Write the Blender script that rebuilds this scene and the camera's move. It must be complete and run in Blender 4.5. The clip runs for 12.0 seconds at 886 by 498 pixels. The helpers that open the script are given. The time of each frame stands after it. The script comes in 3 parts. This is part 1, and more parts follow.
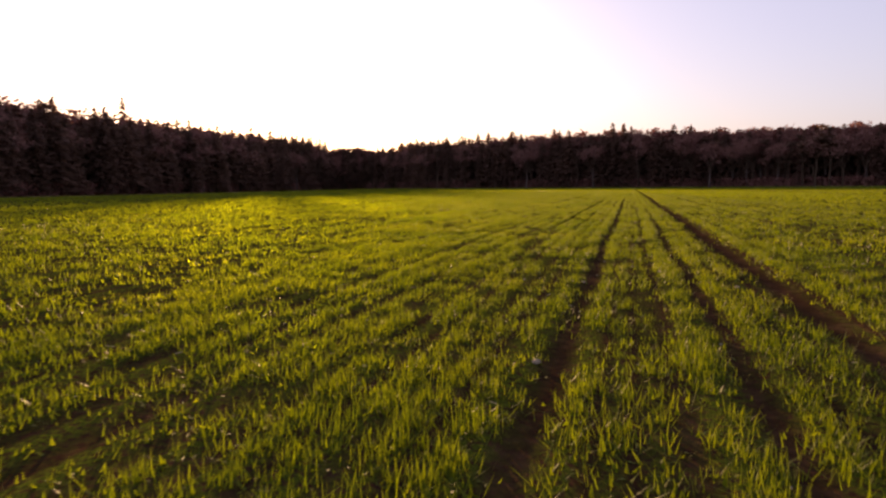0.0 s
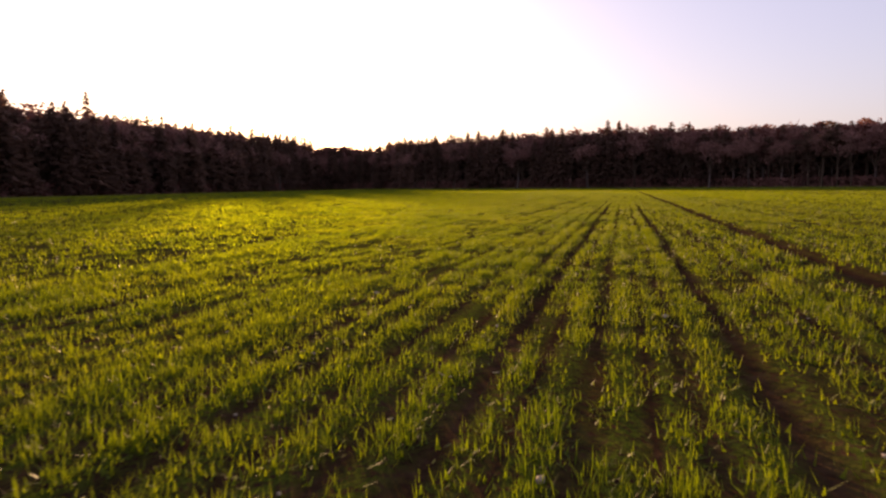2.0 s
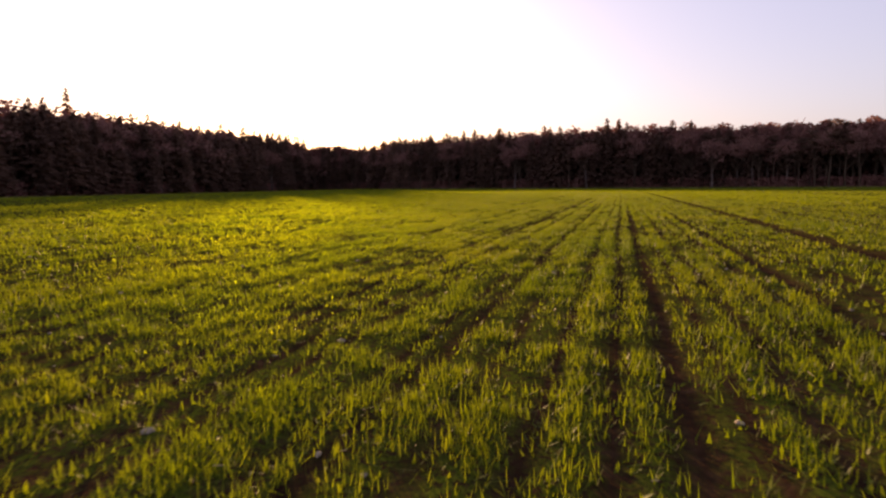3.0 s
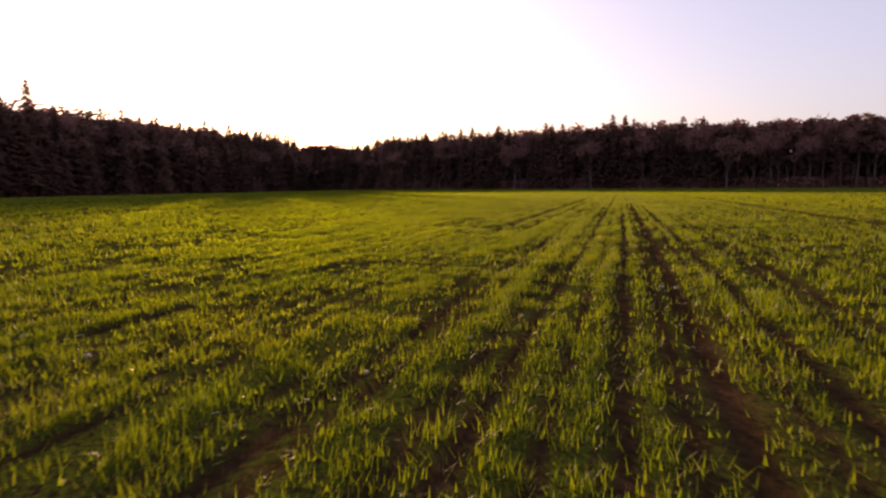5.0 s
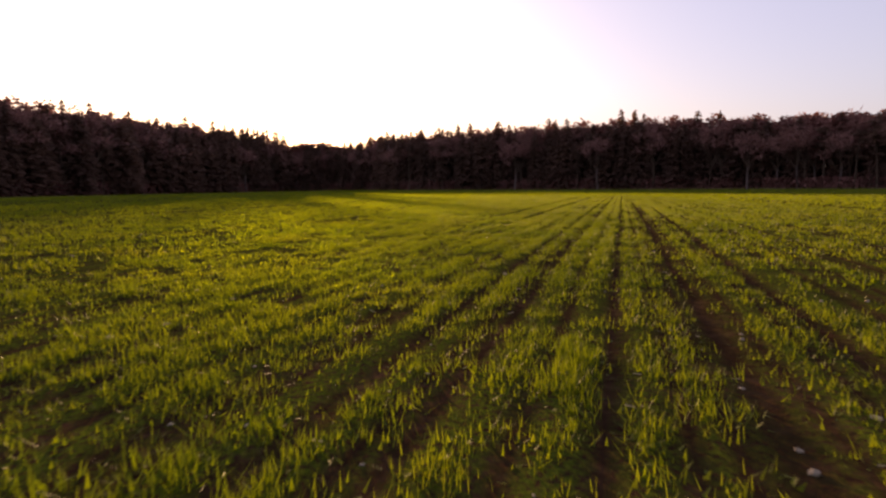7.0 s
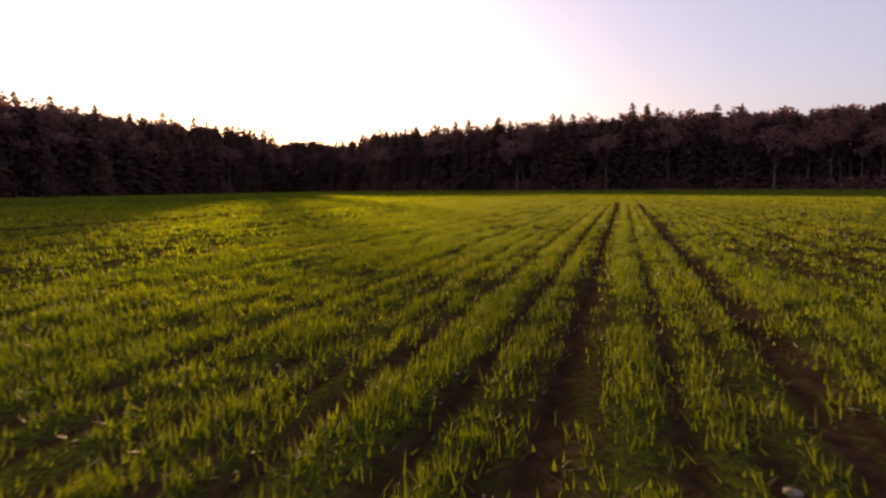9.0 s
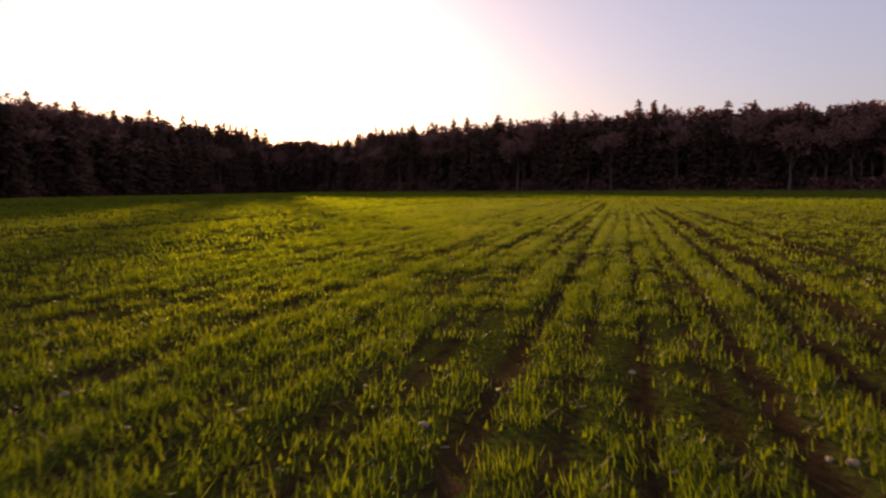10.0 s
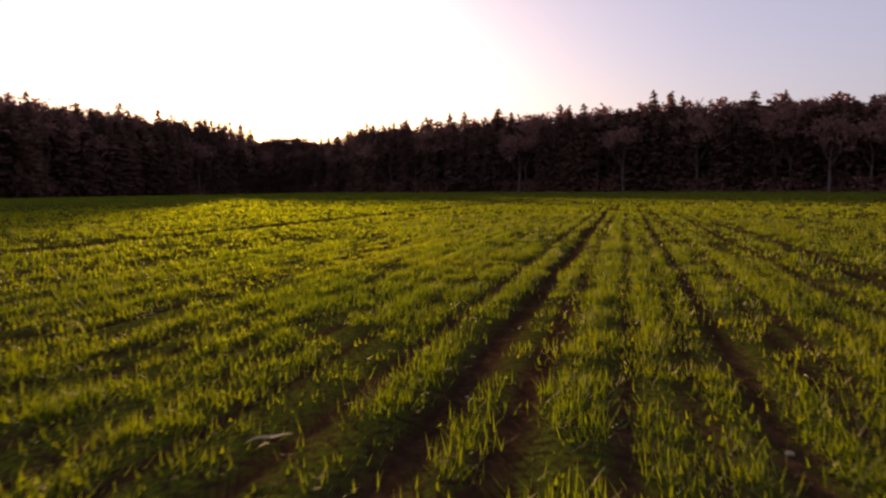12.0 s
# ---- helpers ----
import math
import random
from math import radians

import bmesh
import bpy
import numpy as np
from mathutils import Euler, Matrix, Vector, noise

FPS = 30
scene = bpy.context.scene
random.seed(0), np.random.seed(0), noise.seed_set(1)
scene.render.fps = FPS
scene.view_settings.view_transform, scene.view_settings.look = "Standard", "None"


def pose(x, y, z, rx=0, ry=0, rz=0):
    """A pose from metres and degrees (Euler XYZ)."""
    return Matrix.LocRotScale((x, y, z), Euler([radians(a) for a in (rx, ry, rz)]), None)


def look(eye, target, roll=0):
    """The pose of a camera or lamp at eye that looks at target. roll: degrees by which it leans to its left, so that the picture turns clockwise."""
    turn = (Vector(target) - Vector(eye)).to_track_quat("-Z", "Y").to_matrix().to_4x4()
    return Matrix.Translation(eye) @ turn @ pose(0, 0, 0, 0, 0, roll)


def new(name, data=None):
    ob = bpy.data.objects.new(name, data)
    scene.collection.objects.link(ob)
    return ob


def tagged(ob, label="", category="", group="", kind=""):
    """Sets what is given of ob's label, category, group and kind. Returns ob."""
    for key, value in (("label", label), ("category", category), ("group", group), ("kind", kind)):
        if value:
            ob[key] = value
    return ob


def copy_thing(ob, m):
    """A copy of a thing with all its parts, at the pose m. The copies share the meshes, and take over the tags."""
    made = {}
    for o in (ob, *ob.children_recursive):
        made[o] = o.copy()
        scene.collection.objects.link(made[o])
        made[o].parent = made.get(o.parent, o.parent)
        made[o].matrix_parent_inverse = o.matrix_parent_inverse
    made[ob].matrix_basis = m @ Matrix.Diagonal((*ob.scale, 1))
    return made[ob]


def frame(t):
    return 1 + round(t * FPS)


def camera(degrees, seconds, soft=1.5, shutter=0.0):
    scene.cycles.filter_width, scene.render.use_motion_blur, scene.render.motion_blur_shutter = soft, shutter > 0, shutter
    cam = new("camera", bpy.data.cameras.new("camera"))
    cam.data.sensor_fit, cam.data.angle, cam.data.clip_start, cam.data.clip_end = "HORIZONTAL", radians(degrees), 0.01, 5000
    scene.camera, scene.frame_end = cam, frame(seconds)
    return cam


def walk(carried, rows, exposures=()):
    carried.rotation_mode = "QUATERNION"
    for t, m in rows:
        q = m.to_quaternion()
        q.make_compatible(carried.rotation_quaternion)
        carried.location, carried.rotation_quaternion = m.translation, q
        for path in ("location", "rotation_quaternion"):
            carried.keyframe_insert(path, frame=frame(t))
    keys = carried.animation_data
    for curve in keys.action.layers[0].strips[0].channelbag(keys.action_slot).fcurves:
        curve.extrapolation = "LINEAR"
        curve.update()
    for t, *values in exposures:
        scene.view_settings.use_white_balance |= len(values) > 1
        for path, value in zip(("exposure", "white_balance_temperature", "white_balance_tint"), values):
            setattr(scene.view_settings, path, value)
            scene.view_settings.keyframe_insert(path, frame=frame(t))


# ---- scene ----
# ---------------------------------------------------------------- camera
cam = camera(72.0, 12.0, soft=2.4, shutter=0.05)
PATH = [
    (0, pose(0.000, 0.000, 1.000, 84.188, 0.427, 0.000)),
    (0.5, pose(0.853, 3.325, 0.996, 84.194, 0.357, -0.275)),
    (1, pose(1.690, 6.853, 0.993, 84.201, 0.359, -0.451)),
    (1.5, pose(2.509, 10.575, 0.989, 84.200, 0.379, -0.512)),
    (2, pose(3.306, 14.481, 0.985, 84.214, 0.416, -0.557)),
    (2.5, pose(4.079, 18.561, 0.982, 84.211, 0.428, -0.717)),
    (4.5, pose(6.946, 36.399, 0.969, 84.250, 0.381, -0.786)),
    (5, pose(7.612, 41.182, 0.966, 84.283, 0.384, -0.708)),
    (5.5, pose(8.264, 46.072, 0.963, 84.289, 0.374, -0.695)),
    (6, pose(8.904, 51.059, 0.960, 84.304, 0.366, -0.684)),
    (6.5, pose(9.537, 56.132, 0.957, 84.299, 0.334, -0.681)),
    (8.5, pose(12.075, 77.125, 0.947, 84.355, 0.332, -0.578)),
    (9, pose(12.734, 82.514, 0.944, 84.372, 0.361, -0.548)),
    (9.5, pose(13.410, 87.951, 0.942, 84.394, 0.349, -0.568)),
    (10, pose(14.109, 93.433, 0.940, 84.427, 0.310, -0.513)),
    (10.5, pose(14.833, 98.960, 0.938, 84.447, 0.323, -0.480)),
    (11, pose(15.586, 104.535, 0.936, 84.471, 0.320, -0.425)),
    (11.5, pose(16.372, 110.161, 0.934, 84.500, 0.287, -0.383)),
    (12, pose(17.191, 115.843, 0.933, 84.498, 0.266, -0.333)),
]
EXPOSURE = 1.62
walk(cam, PATH, exposures=[(0, EXPOSURE, 7400, 38), (6, EXPOSURE, 7400, 38), (8.5, EXPOSURE - 0.16, 7400, 38), (9.5, EXPOSURE - 0.24, 7400, 38),
                           (10.5, EXPOSURE - 0.60, 7400, 36), (12, EXPOSURE - 0.38, 7400, 38)])

# ---------------------------------------------------------------- sky and sun
SUN_AZIMUTH = -15.8      # degrees clockwise from +y
SUN_ELEVATION = 5.5
world = bpy.data.worlds.new("evening_sky")
scene.world = world
world.use_nodes = True
wn = world.node_tree
sky = wn.nodes.new("ShaderNodeTexSky")
sky.sky_type = "NISHITA"
sky.sun_disc = False
sky.sun_elevation = radians(SUN_ELEVATION)
sky.sun_rotation = radians(SUN_AZIMUTH)
sky.air_density, sky.dust_density, sky.ozone_density = 1.0, 2.6, 3.0
wn.nodes["Background"].inputs[1].default_value = 0.066
wn.links.new(sky.outputs[0], wn.nodes["Background"].inputs[0])
# thin evening haze, the same all round the dome
haze = wn.nodes.new("ShaderNodeBackground")
haze.inputs[0].default_value = (0.82, 0.86, 1.0, 1)
haze.inputs[1].default_value = 0.128
both = wn.nodes.new("ShaderNodeAddShader")
wn.links.new(wn.nodes["Background"].outputs[0], both.inputs[0])
wn.links.new(haze.outputs[0], both.inputs[1])
wn.links.new(both.outputs[0], wn.nodes["World Output"].inputs["Surface"])

sun_data = bpy.data.lights.new("sun", "SUN")
sun_data.energy = 4.7
sun_data.angle = radians(0.6)
sun_data.color = (1.0, 0.72, 0.34)
sun = new("sun", sun_data)
az, el = radians(SUN_AZIMUTH), radians(SUN_ELEVATION)
to_sun = Vector((math.sin(az) * math.cos(el), math.cos(az) * math.cos(el), math.sin(el)))
sun.matrix_world = look(to_sun * 50, (0, 0, 0))


# ---------------------------------------------------------------- materials
def material(name):
    m = bpy.data.materials.new(name)
    m.use_nodes = True
    m.node_tree.nodes.clear()
    return m, m.node_tree.nodes, m.node_tree.links


def ramp(nodes, links, source, stops):
    r = nodes.new("ShaderNodeValToRGB")
    while len(r.color_ramp.elements) < len(stops):
        r.color_ramp.elements.new(0.5)
    for e, (p, c) in zip(r.color_ramp.elements, stops):
        e.position, e.color = p, (*c, 1)
    links.new(source, r.inputs[0])
    return r.outputs[0]


def noise_node(nodes, links, vector, scale, detail=4.0, rough=0.6):
    n = nodes.new("ShaderNodeTexNoise")
    n.inputs["Scale"].default_value = scale
    n.inputs["Detail"].default_value = detail
    n.inputs["Roughness"].default_value = rough
    links.new(vector, n.inputs["Vector"])
    return n.outputs["Fac"]


def leaf_material(name, stops, through_tint, amount, patch, rough=0.55, gloss=0.3, per_object=False, spread=0.55, forward=0.3):
    """Thin leaves or blades: a rough leaf side with a share of light passing through, part of it bent but little."""
    m, nodes, links = material(name)
    geo = nodes.new("ShaderNodeNewGeometry")
    grain = noise_node(nodes, links, geo.outputs["Position"], patch, 2.0)
    pick = nodes.new("ShaderNodeMath")
    pick.operation = "MULTIPLY_ADD"
    pick.inputs[1].default_value = spread
    links.new(geo.outputs["Random Per Island"], pick.inputs[0])
    links.new(grain, pick.inputs[2])
    sub = nodes.new("ShaderNodeMath")
    sub.operation = "SUBTRACT"
    sub.inputs[1].default_value = spread / 2
    links.new(pick.outputs[0], sub.inputs[0])
    value = sub.outputs[0]
    if per_object:
        info = nodes.new("ShaderNodeObjectInfo")
        add = nodes.new("ShaderNodeMath")
        add.operation = "MULTIPLY_ADD"
        add.inputs[1].default_value = 0.35
        links.new(info.outputs["Random"], add.inputs[0])
        links.new(value, add.inputs[2])
        back = nodes.new("ShaderNodeMath")
        back.operation = "SUBTRACT"
        back.inputs[1].default_value = 0.17
        links.new(add.outputs[0], back.inputs[0])
        value = back.outputs[0]
    colour = ramp(nodes, links, value, stops)
    face = nodes.new("ShaderNodeBsdfPrincipled")
    links.new(colour, face.inputs["Base Color"])
    face.inputs["Roughness"].default_value = rough
    face.inputs["Specular IOR Level"].default_value = gloss
    tint = nodes.new("ShaderNodeMix")
    tint.data_type, tint.blend_type = "RGBA", "MULTIPLY"
    tint.inputs[0].default_value = 1.0
    links.new(colour, tint.inputs[6])
    tint.inputs[7].default_value = (*through_tint, 1)
    thin = nodes.new("ShaderNodeBsdfTranslucent")
    links.new(tint.outputs[2], thin.inputs["Color"])
    straight = nodes.new("ShaderNodeBsdfRefraction")
    straight.inputs["Roughness"].default_value = 0.6
    straight.inputs["IOR"].default_value = 1.3
    links.new(tint.outputs[2], straight.inputs["Color"])
    passing = nodes.new("ShaderNodeMixShader")
    passing.inputs[0].default_value = forward
    links.new(thin.outputs[0], passing.inputs[1])
    links.new(straight.outputs[0], passing.inputs[2])
    mix = nodes.new("ShaderNodeMixShader")
    mix.inputs[0].default_value = amount
    links.new(face.outputs[0], mix.inputs[1])
    links.new(passing.outputs[0], mix.inputs[2])
    out = nodes.new("ShaderNodeOutputMaterial")
    links.new(mix.outputs[0], out.inputs["Surface"])
    return m


def solid_material(name, stops, scale, rough, bump=0.0, bump_scale=20.0, stretch=(1, 1, 1), gloss=0.1):
    m, nodes, links = material(name)
    geo = nodes.new("ShaderNodeNewGeometry")
    mapping = nodes.new("ShaderNodeMapping")
    mapping.inputs["Scale"].default_value = stretch
    links.new(geo.outputs["Position"], mapping.inputs["Vector"])
    v = mapping.outputs[0]
    bsdf = nodes.new("ShaderNodeBsdfPrincipled")
    fine = noise_node(nodes, links, v, scale * 9, 4.0)
    coarse = noise_node(nodes, links, v, scale, 5.0)
    mixv = nodes.new("ShaderNodeMath")
    mixv.operation = "MULTIPLY_ADD"
    mixv.inputs[1].default_value = 0.5
    links.new(fine, mixv.inputs[0])
    half = nodes.new("ShaderNodeMath")
    half.operation = "MULTIPLY"
    half.inputs[1].default_value = 0.5
    links.new(coarse, half.inputs[0])
    links.new(half.outputs[0], mixv.inputs[2])
    links.new(ramp(nodes, links, mixv.outputs[0], stops), bsdf.inputs["Base Color"])
    bsdf.inputs["Roughness"].default_value = rough
    bsdf.inputs["Specular IOR Level"].default_value = gloss
    if bump:
        b = nodes.new("ShaderNodeBump")
        b.inputs["Strength"].default_value = bump
        b.inputs["Distance"].default_value = 0.03
        links.new(noise_node(nodes, links, v, bump_scale, 6.0, 0.65), b.inputs["Height"])
        links.new(b.outputs[0], bsdf.inputs["Normal"])
    out = nodes.new("ShaderNodeOutputMaterial")
    links.new(bsdf.outputs[0], out.inputs["Surface"])
    return m


SOIL = solid_material("field_soil", [(0.3, (0.016, 0.0085, 0.006)), (0.5, (0.032, 0.017, 0.010)), (0.7, (0.070, 0.038, 0.022))],
                      1.3, 1.0, 0.9, 22.0, gloss=0.0)


def add_seedlings(m):
    """Low seedling leaves over the soil, thick on the drilled rows and thin on the bare lines ("cover" on the ground mesh)."""
    nodes, links = m.node_tree.nodes, m.node_tree.links
    bsdf = next(n for n in nodes if n.type == "BSDF_PRINCIPLED")
    soil = bsdf.inputs["Base Color"].links[0].from_socket
    geo = nodes.new("ShaderNodeNewGeometry")
    cover = nodes.new("ShaderNodeAttribute")
    cover.attribute_name = "cover"
    leaf = ramp(nodes, links, noise_node(nodes, links, geo.outputs["Position"], 58.0, 4.0, 0.75),
                [(0.3, (0.020, 0.032, 0.005)), (0.5, (0.048, 0.066, 0.008)), (0.72, (0.095, 0.110, 0.015))])
    gaps = ramp(nodes, links, noise_node(nodes, links, geo.outputs["Position"], 24.0, 5.0, 0.75), [(0.42, (0, 0, 0)), (0.52, (1, 1, 1))])
    amount = nodes.new("ShaderNodeMath")
    amount.operation = "MULTIPLY"
    links.new(cover.outputs["Fac"], amount.inputs[0])
    links.new(gaps, amount.inputs[1])
    mix = nodes.new("ShaderNodeMix")
    mix.data_type = "RGBA"
    links.new(amount.outputs[0], mix.inputs[0])
    links.new(soil, mix.inputs[6])
    links.new(leaf, mix.inputs[7])
    links.new(mix.outputs[2], bsdf.inputs["Base Color"])


add_seedlings(SOIL)
WHEAT = leaf_material("young_wheat", [(0.0, (0.040, 0.076, 0.008)), (0.35, (0.074, 0.110, 0.010)), (0.65, (0.108, 0.140, 0.012)),
                                      (1.0, (0.160, 0.162, 0.030))], (1.40, 1.30, 0.15), 0.54, 0.45, 0.55, 0.12, spread=0.26, forward=0.08)
# Needle, twig and undergrowth colours are lightened and reddened to hold lens glare.
NEEDLES = leaf_material("glare_tinted_spruce_needles", [(0.0, (0.100, 0.058, 0.046)), (0.5, (0.160, 0.092, 0.070)), (1.0, (0.24, 0.135, 0.100))],
                        (1.0, 0.95, 0.85), 0.45, 0.12, 0.6, 0.1, per_object=True, forward=0.0)
PINE = leaf_material("glare_tinted_pine_needles", [(0.0, (0.105, 0.062, 0.048)), (0.5, (0.165, 0.098, 0.074)), (1.0, (0.25, 0.145, 0.105))],
                     (1.0, 0.95, 0.85), 0.45, 0.12, 0.6, 0.1, per_object=True, forward=0.0)
TWIGS = leaf_material("bare_twigs_and_dry_leaves", [(0.0, (0.19, 0.088, 0.078)), (0.5, (0.28, 0.135, 0.115)), (1.0, (0.37, 0.20, 0.165))],
                      (1.0, 0.95, 0.9), 0.28, 0.12, 0.7, 0.1, per_object=True, forward=0.0)
SHRUB = leaf_material("undergrowth_leaves", [(0.0, (0.18, 0.080, 0.070)), (0.5, (0.27, 0.122, 0.102)), (1.0, (0.36, 0.18, 0.145))],
                      (1.0, 0.95, 0.9), 0.28, 0.2, 0.7, 0.1, forward=0.0)
BARK = solid_material("conifer_bark", [(0.3, (0.045, 0.028, 0.020)), (0.55, (0.10, 0.064, 0.044)), (0.8, (0.19, 0.13, 0.09))],
                      1.5, 0.95, 0.8, 9.0, (3, 3, 0.6))
PALE_BARK = solid_material("pale_beech_bark", [(0.3, (0.07, 0.048, 0.042)), (0.55, (0.13, 0.092, 0.080)), (0.8, (0.22, 0.165, 0.14))],
                           1.2, 0.9, 0.5, 7.0, (2, 2, 0.7))
STONE = solid_material("field_stone", [(0.3, (0.17, 0.13, 0.09)), (0.55, (0.30, 0.24, 0.17)), (0.8, (0.48, 0.41, 0.31))],
                       18.0, 0.8, 0.4, 90.0)
DRY_GRASS = leaf_material("dry_verge_grass", [(0.0, (0.16, 0.12, 0.05)), (0.5, (0.26, 0.21, 0.09)), (1.0, (0.38, 0.32, 0.17))],
                          (1.3, 1.1, 0.6), 0.4, 0.4, 0.8, 0.1)
STRAW = solid_material("dry_straw", [(0.3, (0.26, 0.19, 0.10)), (0.55, (0.42, 0.33, 0.19)), (0.8, (0.60, 0.50, 0.32))], 9.0, 0.75)

# ---------------------------------------------------------------- lie of the land
ROW = radians(16.96)                                   # the drill rows run this far clockwise of +y
ALONG = np.array([math.sin(ROW), math.cos(ROW)])
ACROSS = np.array([math.cos(ROW), -math.sin(ROW)])
rng = np.random.default_rng(7)
# bare lines: offset across the rows, half width, and the stretch along the rows on which they lie open
TRAMLINES = [(1.42, 0.14, -99, 999), (3.48, 0.06, -99, 999), (-26.5, 0.24, -99, 999), (-28.4, 0.06, -99, 999)]   # wheel ruts
STRONG = [(0.64, 0.080, -9, 22), (0.25, 0.062, -9, 34), (-0.10, 0.045, 3, 30), (-0.38, 0.090, -9, 48), (-0.74, 0.060, 12, 45),
          (-0.95, 0.045, 6, 30), (-1.22, 0.065, 12, 45), (-1.50, 0.055, 6, 30), (-1.75, 0.090, 14, 48), (-2.72, 0.075, 2, 20),
          (-3.05, 0.065, 15, 60), (-3.26, 0.055, 38, 70), (-3.73, 0.075, 34, 75), (-4.23, 0.110, 34, 75), (-4.70, 0.075, 34, 65),
          (-5.50, 0.060, 38, 70), (-6.05, 0.065, 34, 60), (-6.30, 0.060, 58, 90), (-6.85, 0.085, 55, 90), (-7.53, 0.105, 56, 100),
          (-7.90, 0.050, 56, 90), (-11.08, 0.095, 80, 120), (-11.38, 0.050, 84, 115), (-11.66, 0.065, 82, 115), (-12.19, 0.105, 80, 125),
          (-12.62, 0.085, 80, 115), (-13.10, 0.075, 80, 112), (-14.30, 0.070, 84, 115), (-14.72, 0.080, 103, 135), (-14.94, 0.080, 104, 140),
          (-15.33, 0.050, 104, 130), (-15.55, 0.090, 102, 145), (-15.90, 0.055, 106, 130), (-16.77, 0.080, 112, 150), (-18.09, 0.120, 112, 150)]


def smooth(a, b, x):
    t = np.clip((x - a) / (b - a), 0, 1)
    return t * t * (3 - 2 * t)


def furrow_table():
    """Offsets and half widths of the bare lines between the drill rows."""
    centre, half = [], []
    o = -70.0
    while o < 60:
        centre.append(o + rng.normal(0, 0.025))
        half.append(0.034 + 0.023 * rng.random() ** 2)
        o += rng.choice([0.17, 0.30, 0.33, 0.36], p=[0.1, 0.3, 0.35, 0.25])
    known = np.array([(o, w * 0.8, p, q) for o, w, p, q in STRONG] + TRAMLINES, float)
    centre, half = np.array(centre), np.array(half)
    free = abs(centre[:, None] - known[:, 0]).min(1) > 0.15
    weak = np.column_stack([centre[free], half[free], np.full(free.sum(), -9e3), np.full(free.sum(), 9e3)])
    table = np.concatenate([weak, known])
    return table[np.argsort(table[:, 0])].T


FURROW, HALF, OPENS, CLOSES = furrow_table()


GRID = rng.random((512, 512))


def mottle(x, y, cell):
    """Smooth random patches about a cell wide, 0 to 1."""
    a, b = x / cell + 400, y / cell + 400
    i, j = np.floor(a).astype(int), np.floor(b).astype(int)
    p, q = a - i, b - j
    p, q = p * p * (3 - 2 * p), q * q * (3 - 2 * q)
    g = lambda di, dj: GRID[(i + di) % 512, (j + dj) % 512]
    return (g(0, 0) * (1 - p) + g(1, 0) * p) * (1 - q) + (g(0, 1) * (1 - p) + g(1, 1) * p) * q


def wander(u, v):
    """How far the drill strayed from its line."""
    return 0.014 * np.sin(u * 0.21 + v * 0.05) + 0.012 * np.sin(u * 0.53 + 1.7) + 0.012 * np.sin(u * 1.9 + v * 3.1)


def bare(u, v):
    """0 in the drilled rows, 1 on the middle of a bare line."""
    w = v + wander(u, v)
    k = np.clip(np.searchsorted(FURROW, w), 1, len(FURROW) - 1)

    def width(i):
        lies_open = smooth(OPENS[i] - 3, OPENS[i] + 3, u) * (1 - smooth(CLOSES[i] - 8, CLOSES[i] + 8, u))
        ragged = 0.55 + 0.9 * mottle(u + 13.7 * i, v * 0.5, 0.45)
        return np.minimum(HALF[i], 0.035) + np.maximum(HALF[i] - 0.035, 0) * lies_open * ragged

    left, right = width(k - 1), width(k)
    a, b = abs(w - FURROW[k - 1]) / left, abs(w - FURROW[k]) / right
    d = np.minimum(a, b)
    h = np.where(a < b, left, right)
    return np.clip(1.25 - d * 0.62, 0, 1), h


def lay(x, y):
    """Height of the ground: level round the walk, sinking gently towards the western wood."""
    return -1.2 * smooth(-35, -120, x) * smooth(20, 160, y)


def ground_height(x, y):
    u, v = x * ALONG[0] + y * ALONG[1], x * ACROSS[0] + y * ACROSS[1]
    f, h = bare(u, v)
    return lay(x, y) - f * np.minimum(h * 0.36, 0.034)


def mesh_from_arrays(name, verts, tris, mat, shade_smooth=False):
    me = bpy.data.meshes.new(name)
    me.vertices.add(len(verts))
    me.vertices.foreach_set("co", np.asarray(verts, np.float32).ravel())
    n = tris.shape[1]
    me.loops.add(tris.size)
    me.loops.foreach_set("vertex_index", np.asarray(tris, np.int32).ravel())
    me.polygons.add(len(tris))
    me.polygons.foreach_set("loop_start", np.arange(0, tris.size, n, dtype=np.int32))
    me.polygons.foreach_set("use_smooth", np.full(len(tris), shade_smooth))
    me.materials.append(mat)
    me.update(calc_edges=True)
    return me


# ---------------------------------------------------------------- ground
def stretch_out(lo, hi, step, far, growth=1.35):
    core = list(np.arange(lo, hi + step / 2, step))
    s, left, right = step, [lo], [core[-1]]
    while left[-1] > -far:
        s *= growth
        left.append(left[-1] - s)
    s = step
    while right[-1] < far:
        s *= growth
        right.append(right[-1] + s)
    return np.array(left[:0:-1] + core + right[1:])


us = stretch_out(-6, 150, 1.5, 4200)
vs = stretch_out(-29, 9, 0.08, 4200)
U, V = np.meshgrid(us, vs, indexing="ij")
GX, GY = U * ALONG[0] + V * ACROSS[0], U * ALONG[1] + V * ACROSS[1]
near_core = ((U > -7) & (U < 152) & (V > -29.5) & (V < 9.5))
GZ = np.where(near_core, ground_height(GX, GY), lay(GX, GY))
nu, nv = U.shape
idx = np.arange(nu * nv).reshape(nu, nv)
quads = np.stack([idx[:-1, :-1], idx[:-1, 1:], idx[1:, 1:], idx[1:, :-1]], -1).reshape(-1, 4)[:, ::-1]
